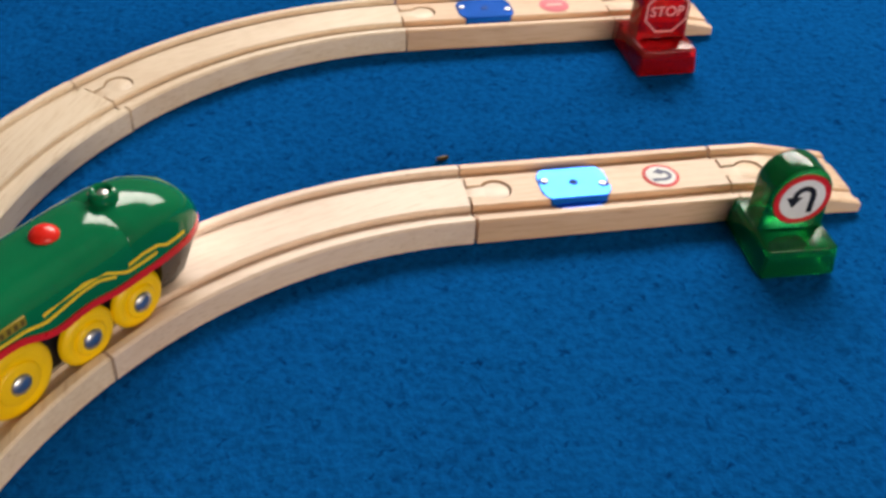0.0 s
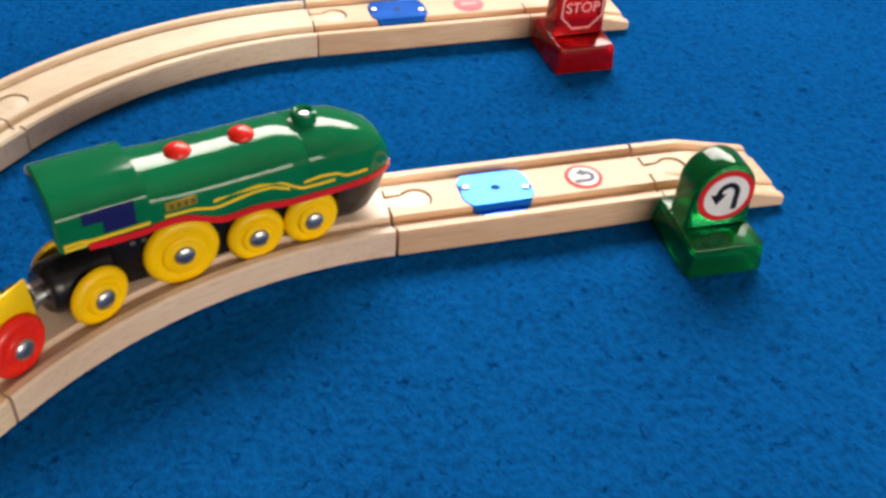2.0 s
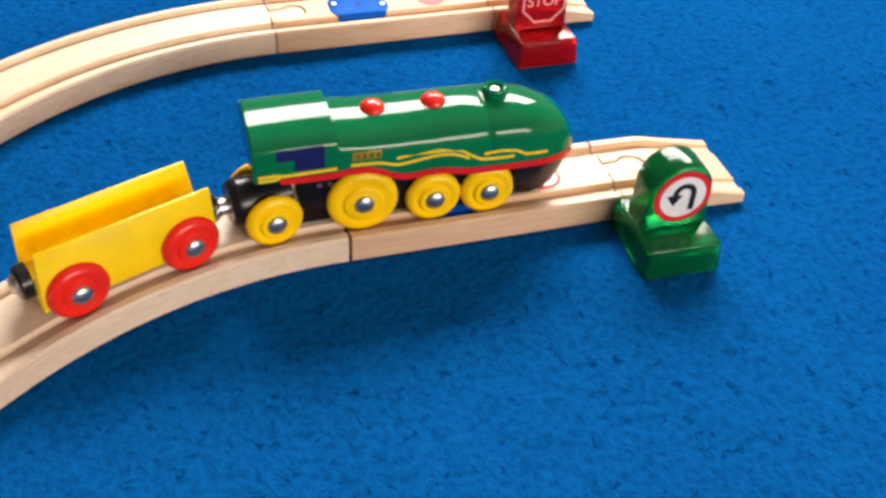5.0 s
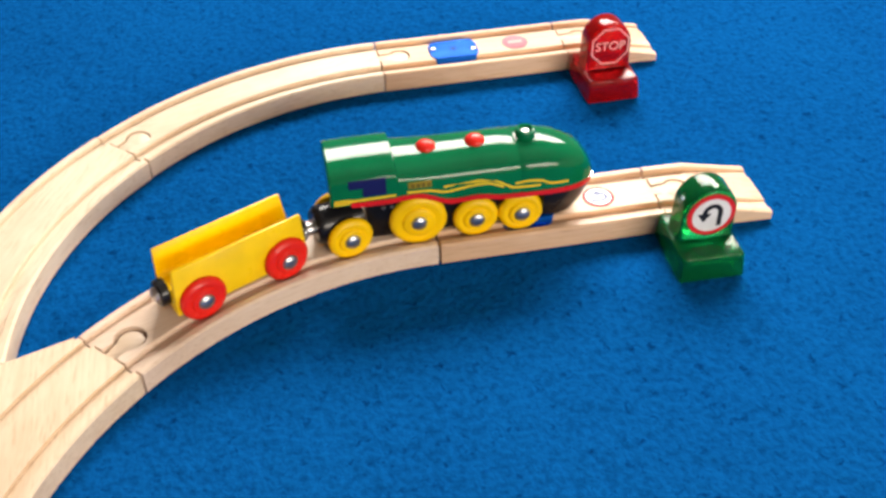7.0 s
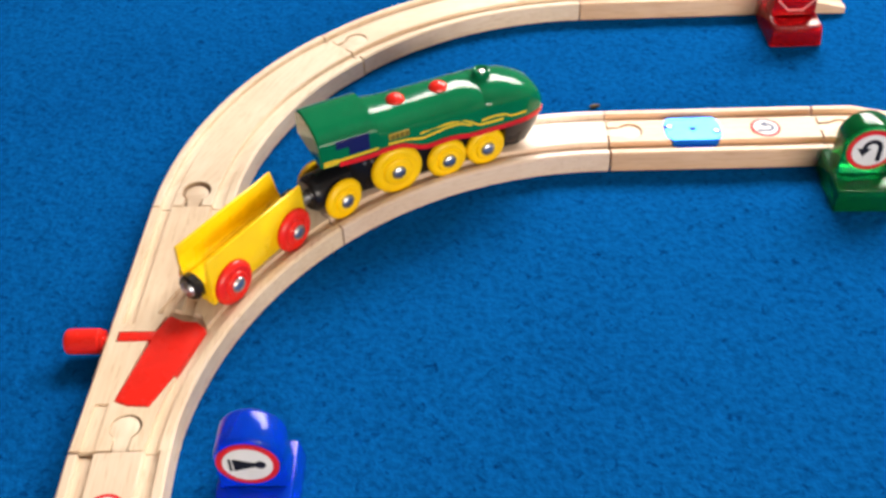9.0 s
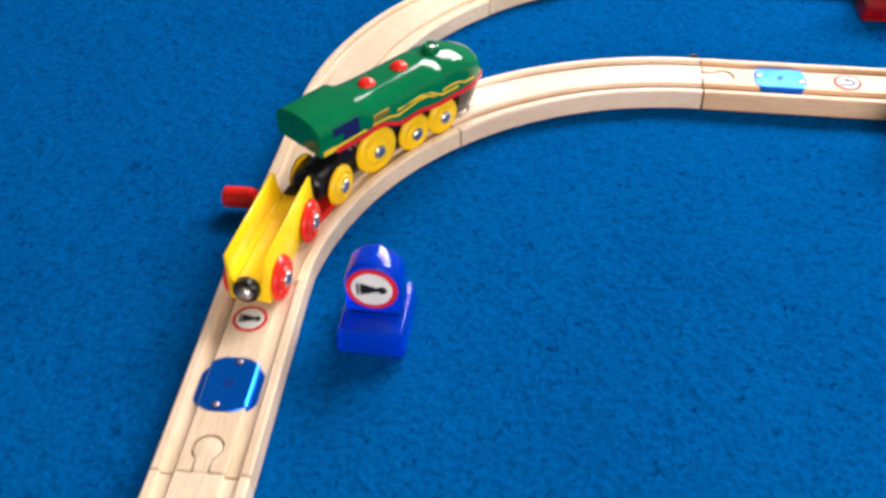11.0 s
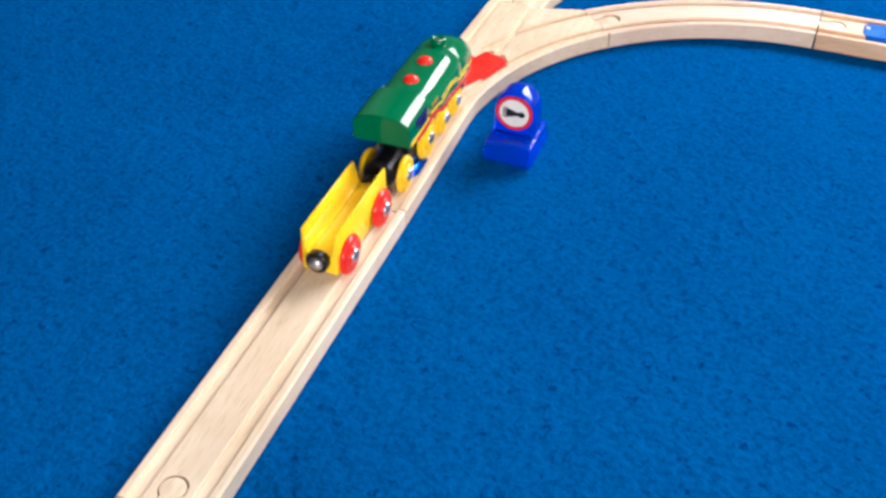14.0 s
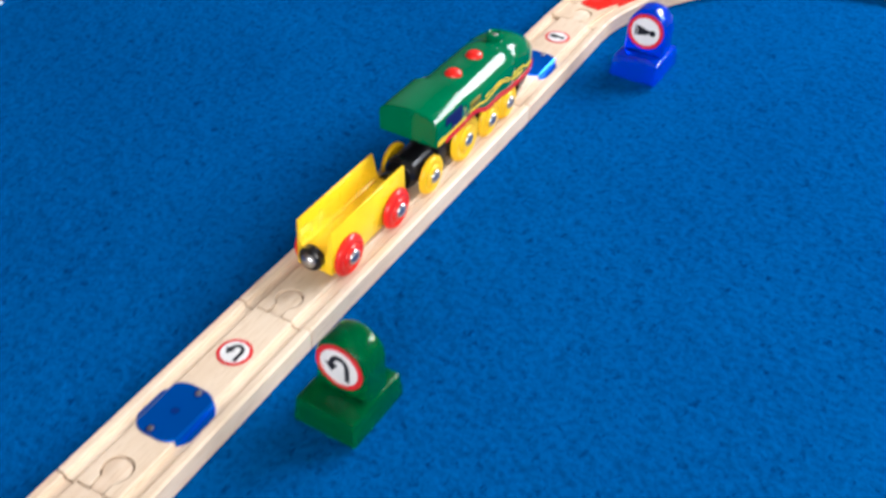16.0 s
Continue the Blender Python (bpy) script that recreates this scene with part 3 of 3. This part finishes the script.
def hull():
    bm = bmesh.new()
    rings = []
    n = 20
    for x, w, foot, shoulder, crown in HULL:
        ring = [(w * 0.985, foot)]
        for i in range(n + 1):
            a = math.pi * i / n
            c, s = math.cos(a), math.sin(a)
            ring.append((w * math.copysign(abs(c) ** 0.86, c), shoulder + (crown - shoulder) * abs(s) ** 0.86))
        ring.append((-w * 0.985, foot))
        rings.append([bm.verts.new((x, y, z)) for y, z in ring])
    m = n + 3
    for a, b in zip(rings, rings[1:]):
        for i in range(m):
            bm.faces.new((a[i], a[(i + 1) % m], b[(i + 1) % m], b[i]))
    bm.faces.new(rings[0])
    bm.faces.new(rings[-1])
    return bm


def side_strip(curve, width, proud, side, steps=60):
    """A painted line that follows the hull's flank; curve: (x, z) pairs."""
    fine = np.linspace(curve[0][0], curve[-1][0], steps + 1)
    level = np.interp(fine, [c[0] for c in curve], [c[1] for c in curve])
    for _ in range(5):
        level[1:-1] = (level[:-2] + 2 * level[1:-1] + level[2:]) / 4
    xs, zs = fine, level
    bm = bmesh.new()
    rows = []
    for i in range(steps + 1):
        x = xs[0] + (xs[-1] - xs[0]) * i / steps
        z = float(np.interp(x, xs, zs))
        y = hull_at(x, 1) + proud
        up = min(z + width / 2, hull_at(x, 3) + 0.0008)
        rows.append([bm.verts.new((x, side * yy, zz)) for yy, zz in ((y - 0.0012, z - width / 2), (y, z - width / 2), (y, up), (y - 0.0012, up))])
    for a, b in zip(rows, rows[1:]):
        for j in range(4):
            bm.faces.new((a[j], a[(j + 1) % 4], b[(j + 1) % 4], b[j]))
    bm.faces.new(rows[0])
    bm.faces.new(rows[-1])
    return bm


def flank_patch(x0, x1, z0, z1, side, proud=0.0002):
    """A thin pane that lies on the flank of the cab."""
    bm, rows = bmesh.new(), []
    for i in range(7):
        z = z0 + (z1 - z0) * i / 6
        x = (x0 + x1) / 2
        w, shoulder, crown = hull_at(x, 1), hull_at(x, 3), hull_at(x, 4)
        s = max(0.0, min(1.0, (z - shoulder) / (crown - shoulder))) ** (1 / 0.86)
        y = w * (1 - s * s) ** 0.43 + proud
        rows.append([bm.verts.new((a, side * b, z)) for a, b in ((x0, y - 0.001), (x0, y), (x1, y), (x1, y - 0.001))])
    for a, b in zip(rows, rows[1:]):
        for j in range(4):
            bm.faces.new((a[j], a[(j + 1) % 4], b[(j + 1) % 4], b[j]))
    bm.faces.new(rows[0])
    bm.faces.new(rows[-1])
    return bm


def dome(r, h, steps=24):
    return lathe([(-0.002, 0.0002), (-0.002, r), (0.0, r)] + [(h * math.sin(a), r * math.cos(a)) for a in (0.35, 0.7, 1.05, 1.35)] + [(h, 0.0002)], steps, "Z")


TRUCK = {}


def locomotive():
    ob = thing("toy_locomotive", "glossy green streamlined toy locomotive with yellow wheels", "toy train", "toy train")
    body = part("boiler", hull(), GREEN, ob, "glossy green rounded boiler and cab", 28)
    red_line = [(-0.0790, 0.0404), (-0.0720, 0.0400), (-0.0580, 0.0400), (-0.0520, 0.0408), (-0.0450, 0.0402), (-0.0390, 0.0362), (-0.0340, 0.0346), (-0.0270, 0.0356), (-0.0200, 0.0358), (-0.0110, 0.0336), (-0.0060, 0.0336), (0.0030, 0.0334), (0.0180, 0.0326), (0.0300, 0.0318), (0.0358, 0.0314)]
    gold_a = [(-0.0865, 0.0428), (-0.0805, 0.0430), (-0.0780, 0.0424), (-0.0590, 0.0428)]
    gold_b = [(-0.0540, 0.0431), (-0.0440, 0.0428), (-0.0370, 0.0407), (-0.0232, 0.0427), (-0.0165, 0.0425), (-0.0102, 0.0396)]
    gold_c = [(-0.0375, 0.0436), (-0.0300, 0.0449), (-0.0213, 0.0459), (-0.0140, 0.0436), (-0.0058, 0.0382), (0.0072, 0.0377)]
    gold_d = [(-0.0047, 0.0405), (0.0020, 0.0410), (0.0084, 0.0400), (0.0117, 0.0377), (0.0210, 0.0367)]
    gold_e = [(-0.0865, 0.0412), (-0.0800, 0.0414), (-0.0785, 0.0424)]
    for side in (-1, 1):
        part("red_band", side_strip(red_line, 0.0024, 0.0005, side), BELT_RED, body, "dark red waved band", 30)
        for line in (gold_a, gold_b, gold_c, gold_d, gold_e):
            part("gold_line", side_strip(line, 0.0011, 0.0003, side), GOLD, body, "thin yellow line", 30)
        pane = flank_patch(-0.0797, -0.0632, 0.0486, 0.0528, side)
        joined(pane, flank_patch(-0.0736, -0.0632, 0.0440, 0.0486, side))
        part("cab_window", pane, NAVY, body, "dark blue cab window", 50)
        name = part("name_plate", box(-0.0535, -0.0430, min(side * 0.0163, side * 0.0171), max(side * 0.0163, side * 0.0171), 0.0448, 0.0482, 0.0002), DULL_GOLD, body, "small gold plate with unreadable dark marks")
        for i in range(4):
            x = -0.0521 + i * 0.0024
            part("mark", box(x, x + 0.0012, min(side * 0.0169, side * 0.0173), max(side * 0.0169, side * 0.0173), 0.0455, 0.0475), BROWN_PRINT, name)
    for x in (-0.0425, -0.0200):
        b = part("button", dome(0.0047, 0.0030), RED, body, "shiny red domed button")
        b.location = (x, 0, 0.0545)
    funnel = part("funnel", lathe([(-0.003, 0.0003), (-0.003, 0.0052), (0.0006, 0.0050), (0.0018, 0.0046), (0.0030, 0.0047), (0.0042, 0.0047), (0.0051, 0.0042), (0.0054, 0.0034), (0.0050, 0.0027), (0.0038, 0.0024), (0.0036, 0.0003)], 32, "Z"), GREEN, body, "short green funnel")
    funnel.location = (0.0035, 0, 0.0527)
    lens = part("funnel_insert", dome(0.0021, 0.0007, 16), STEEL, funnel)
    lens.location = (0, 0, 0.0037)
    lamp = part("front_lamp", lathe([(0, 0.0003), (0, 0.0034), (0.0012, 0.0032), (0.0021, 0.0022), (0.0024, 0.0003)], 24, "X"), GLOW, body, "glowing white front lamp")
    lamp.location = (0.0346, 0, 0.0292)
    # running gear
    chassis = part("chassis", box(-0.0720, 0.0160, -0.0090, 0.0090, 0.0130, 0.0400, 0.0015), BLACK, ob, "black plastic chassis")
    chin = bmesh.new()
    rings = []
    for x, w, z0, z1 in ((0.0100, 0.0148, 0.0150, 0.0330), (0.0180, 0.0142, 0.0140, 0.0326), (0.0240, 0.0128, 0.0150, 0.0322), (0.0300, 0.0100, 0.0195, 0.0318), (0.0340, 0.0068, 0.0250, 0.0313), (0.0358, 0.0030, 0.0288, 0.0311)):
        rings.append([chin.verts.new((x, y, z)) for y, z in ((w, z1), (w * 0.95, (z0 + z1) / 2), (w * 0.7, z0), (-w * 0.7, z0), (-w * 0.95, (z0 + z1) / 2), (-w, z1))])
    for a, b in zip(rings, rings[1:]):
        for i in range(6):
            chin.faces.new((a[i], a[(i + 1) % 6], b[(i + 1) % 6], b[i]))
    chin.faces.new(rings[0])
    chin.faces.new(rings[-1])
    part("front_skirt", chin, BLACK, chassis, "black rounded front skirt", 50)
    part("foot_plate", box(-0.0720, 0.0100, -0.0096, 0.0096, 0.0318, 0.0345, 0.0006), BLACK, chassis)
    truck = part("rear_truck", lathe([(-0.0955, 0.0004), (-0.0955, 0.0074), (-0.0940, 0.0088), (-0.0915, 0.0091), (-0.0770, 0.0086), (-0.0730, 0.0080), (-0.0730, 0.0004)], 30, "X"), BLACK, ob, "black rounded swivelling rear truck")
    truck.location = (0, 0, 0.0232)
    TRUCK[truck] = Matrix.Translation((0, 0, 0.0232))
    for x in (-0.0640, -0.0600):
        for side in (-1, 1):
            part("rivet", lathe([(0, 0.0003), (0, 0.0010), (0.0006, 0.0006), (0.0007, 0.0002)], 10), STEEL, chassis).matrix_local = pose(x, side * 0.0090, 0.0300, 0, 0, 0 if side > 0 else 180)
    coupling = part("coupling", lathe([(-0.1035, 0.0003), (-0.1035, 0.0040), (-0.1028, 0.0044), (-0.1000, 0.0044), (-0.0992, 0.0030), (-0.0944, 0.0030), (-0.0944, 0.0003)], 28, "X"), STEEL, ob, "bright steel coupling")
    coupling.location = (0, 0, 0.0225)
    TRUCK[coupling] = Matrix.Translation((0, 0, 0.0225))
    part("magnet", lathe([(-0.1052, 0.0003), (-0.1050, 0.0020), (-0.1042, 0.0033), (-0.1030, 0.0037), (-0.1028, 0.0003)], 24, "X"), STEEL, coupling, "round steel magnet")
    return ob, add_wheels(ob, LOCO_AXLES, WHEEL_YELLOW, "glossy yellow plastic wheel")


def wagon():
    ob = thing("toy_wagon", "open bright yellow wooden wagon with red wheels", "toy train", "toy train")
    rear, front, w, t, foot, top, bed = -0.0525, 0.0108, 0.0098, 0.0019, 0.0145, 0.0390, 0.0250
    def along(outline, ends):
        """A cross-section in y and z drawn out along the wagon; ends gives the two ends at each height."""
        bm = bmesh.new()
        a, b = [[bm.verts.new((ends(z)[k], y, z)) for y, z in outline] for k in (0, 1)]
        n = len(outline)
        for k in range(n):
            bm.faces.new((a[k], a[(k + 1) % n], b[(k + 1) % n], b[k]))
        bm.faces.new(a)
        bm.faces.new(b[::-1])
        bmesh.ops.bevel(bm, geom=bm.edges[:], offset=0.0003, segments=1, affect="EDGES")
        return bm

    inner = w - 0.0042
    part("bed", along([(-inner, foot), (inner, foot), (inner, bed), (-inner, bed)], lambda z: (rear, front)), YELLOW, ob, "yellow wagon bed")

    def ends(z):
        f = max(0.0, (z - bed) / (top - bed))
        return rear - 0.0004 + 0.0012 * f, front + 0.0006 - 0.0016 * f

    for side in (-1, 1):
        outline = [(w, foot), (w, top), (w - 0.0014, top), (w - t, top - 0.0055), (w - 0.0022, bed + 0.0026), (w - 0.0029, bed + 0.0009), (inner, bed), (inner, foot)]
        part("side_wall", along([(side * y, z) for y, z in outline], ends), YELLOW, ob, "yellow painted side wall that curves into the bed", 45)
    for x, d in ((rear, -1), (front, 1)):
        holder = part("coupling", lathe([(0.0, 0.0003), (0.0, 0.0061), (0.0036, 0.0061), (0.0044, 0.0054), (0.0044, 0.0003)], 30, "X"), BLACK, ob, "black magnet holder")
        holder.matrix_local = pose(x, 0, 0.0228, 0, 0, 0 if d > 0 else 180)
        part("magnet", lathe([(0.0040, 0.0003), (0.0040, 0.0039), (0.0054, 0.0036), (0.0064, 0.0024), (0.0068, 0.0003)], 26, "X"), STEEL, holder, "domed steel magnet")
    return ob, add_wheels(ob, WAGON_AXLES, RED, "red plastic wheel")


LOCO, LOCO_WHEELS = locomotive()
REAR_WHEELS = [w[0] for w in LOCO_WHEELS[-2:]]
WAGON, WAGON_WHEELS = wagon()

# ---- the room ----


def carpet():
    """A rug of short pile on the floor: its surface is uneven and nowhere higher than what stands on it."""
    x0, x1, y0, y1, step, skew = -0.571, 1.30, -1.15, 1.05, 0.0032, 0.17
    nx, ny = int((x1 - x0) / step) + 1, int((y1 - y0) / step) + 1
    rng = np.random.default_rng(3)
    h = rng.normal(0, 1, (ny, nx))
    h = (h + np.roll(h, 1, 0) + np.roll(h, 1, 1)) / 3
    z = -0.0006 + np.clip(h * 0.0005, -0.0014, 0.0005)
    xs, ys = np.meshgrid(np.linspace(x0, x1, nx), np.linspace(y0, y1, ny))
    jitter = rng.uniform(-0.0009, 0.0009, (2, ny, nx))
    jitter[:, 0, :] = jitter[:, -1, :] = 0
    jitter[:, :, 0] = jitter[:, :, -1] = 0
    xs = xs - skew * (ys + 0.25) * (x1 - xs) / (x1 - x0)
    co = np.stack([xs + jitter[0], ys + jitter[1], z], -1).reshape(-1, 3).astype(np.float32)
    i = np.arange(nx * ny).reshape(ny, nx)
    quads = np.stack([i[:-1, :-1], i[:-1, 1:], i[1:, 1:], i[1:, :-1]], -1).reshape(-1, 4).astype(np.int32)
    me = bpy.data.meshes.new("carpet")
    me.vertices.add(len(co))
    me.vertices.foreach_set("co", co.ravel())
    me.loops.add(quads.size)
    me.loops.foreach_set("vertex_index", quads.ravel())
    me.polygons.add(len(quads))
    me.polygons.foreach_set("loop_start", np.arange(0, quads.size, 4, dtype=np.int32))
    me.polygons.foreach_set("use_smooth", np.ones(len(quads), bool))
    me.update(calc_edges=True)
    me.materials.append(CARPET)
    ob = tagged(new("carpet", me), "short-pile plain blue carpet with a stitched edge", "carpet", kind="structure")
    edge = pose(x0, -0.25, 0, 0, 0, math.degrees(math.atan(skew)))
    part("edge_binding", box(-0.006, 0.0005, y0 + 0.25, y1 + 0.25, -0.009, -0.0004, 0.002), CARPET, ob, "blue bound edge").matrix_local = edge
    shape = mesh_of("stitch", box(-0.0020, 0.0020, -0.0075, 0.0075, -0.0008, 0.0008, 0.0006, 1), STITCH)
    for k in range(70):
        s = part("stitch", shape, STITCH, ob)
        s.matrix_local = edge @ pose(-0.0028, -0.60 + k * 0.021, 0.0002, 0, 0, -14)
    return ob


def setting(name, bm, mat, label):
    return tagged(new(name, mesh_of(name, bm, mat)), label, kind="structure")


def room():
    boards = tagged(new("floor", mesh_of("floor", box(-0.9, 2.6, -2.6, 1.25, -0.06, -0.0125), FLOOR_WOOD)), "varnished yellow-brown wooden floor", kind="structure")
    shape = mesh_of("plank", box(-0.599, 0.599, -0.0447, 0.0447, -0.0125, -0.0088, 0.0006, 1), FLOOR_WOOD)
    for k in range(4):
        for j in range(2):
            p = part("plank", shape, FLOOR_WOOD, boards)
            p.matrix_local = pose(-0.50 - 0.09 * k, -1.38 + 1.2 * j + 0.4 * (k % 3), 0, 0, 0, 90)
    # The shell above the floor is unseen; its greys set bounce and reflections.
    setting("ceiling", box(-0.9, 2.7, -2.7, 1.35, 2.45, 2.55), CEILING_GREY, "unseen grey ceiling closing the room")
    setting("wall_east", box(2.6, 2.7, -2.6, 1.25, -0.05, 2.45), PLASTER, "unseen grey wall closing the room")
    # Added close and dark to cut bounce light; only a dark corner is known.
    panels = box(-0.05, 0.05, -2.45, 2.2, -0.0120, 2.45)
    wall = setting("wall_west", panels, DARK_WOOD, "dark brown stand-in wall that dims the carpet beside it")
    wall.matrix_world = pose(-0.715, -0.25, 0, 0, 0, 4)
    # The south opening is made only for the added fill lamp.
    for name, y, x0, x1, z0, z1 in (("wall_north", 1.25, -0.17, 1.53, 0.76, 1.48), ("wall_south", -2.7, 0.15, 2.35, 0.55, 1.45)):
        wall = box(-0.9, x0, y, y + 0.1, -0.05, 2.45)
        for a, b, c, d in ((x1, 2.7, -0.05, 2.45), (x0, x1, -0.05, z0), (x0, x1, z1, 2.45)):
            box(a, b, y, y + 0.1, c, d, bm=wall)
        setting(name, wall, PLASTER, "unseen grey wall with an opening for a light")



def crumb():
    """A dark speck of fluff on the carpet behind the track."""
    bm = bmesh.new()
    bmesh.ops.create_icosphere(bm, subdivisions=2, radius=1.0)
    rng = random.Random(5)
    for v in bm.verts:
        k = rng.uniform(0.75, 1.2)
        v.co = (0.0030 * k * v.co.x, 0.0012 * k * v.co.y, 0.0010 * k * v.co.z + 0.0008)
    ob = new("crumb", mesh_of("crumb", bm, BROWN_PRINT, 60))
    ob.matrix_world = pose(-0.0019, 0.0597, 0, 0, 0, 15)
    tagged(ob, "small dark brown crumb lying on the blue carpet", "crumb")


carpet()
room()
crumb()

# ---- what moves ----
# seconds and the front axle's way along the line past the joint B
RUN = [(0, -0.1441), (0.5, -0.1192), (1, -0.0910), (1.5, -0.0620), (2, -0.0345), (2.5, -0.0066), (3, 0.0214), (3.5, 0.0505), (3.75, 0.0550), (6.45, 0.0550), (6.75, 0.0505), (7, 0.0400), (7.5, 0.0099), (8, -0.0198), (8.5, -0.0452), (9, -0.0704),
       (11.5, -0.1960), (12, -0.2225), (12.5, -0.2464), (13, -0.2688), (13.5, -0.2964), (14, -0.3267), (14.5, -0.3560), (15, -0.3866), (15.5, -0.4175), (16, -0.4461)]


def way(t):
    return float(np.interp(t, [r[0] for r in RUN], [r[1] for r in RUN]))


def riding(s, behind):
    """The pose of a vehicle whose axles stand at s and at s - behind on the line."""
    a, b = on_route(s), on_route(s - behind)
    return pose(a.x, a.y, 0, 0, 0, math.degrees(math.atan2(a.y - b.y, a.x - b.x)))


def motions():
    times = [round(0.2 * i, 2) for i in range(81)]
    body = {t: riding(way(t), 0.05) for t in times}
    walk(LOCO, [(t, body[t]) for t in times])
    walk(WAGON, [(t, riding(way(t) - 0.1165, 0.0407)) for t in times])
    # the rear axle sits in a swivelling truck that keeps to the line
    swivel = {t: body[t].inverted() @ riding(way(t) - 0.0834, 0.02) @ pose(-LOCO_AXLES[-1][0], 0, 0) for t in times}
    for wheel, rest, r, side in LOCO_WHEELS + WAGON_WHEELS:
        truck = swivel if wheel in REAR_WHEELS else None
        walk(wheel, [(t, (truck[t] if truck else Matrix()) @ rest @ pose(0, 0, 0, 0, side * math.degrees(way(t) / r), 0)) for t in times])
    for piece in TRUCK:
        walk(piece, [(t, swivel[t] @ TRUCK[piece]) for t in times])


motions()
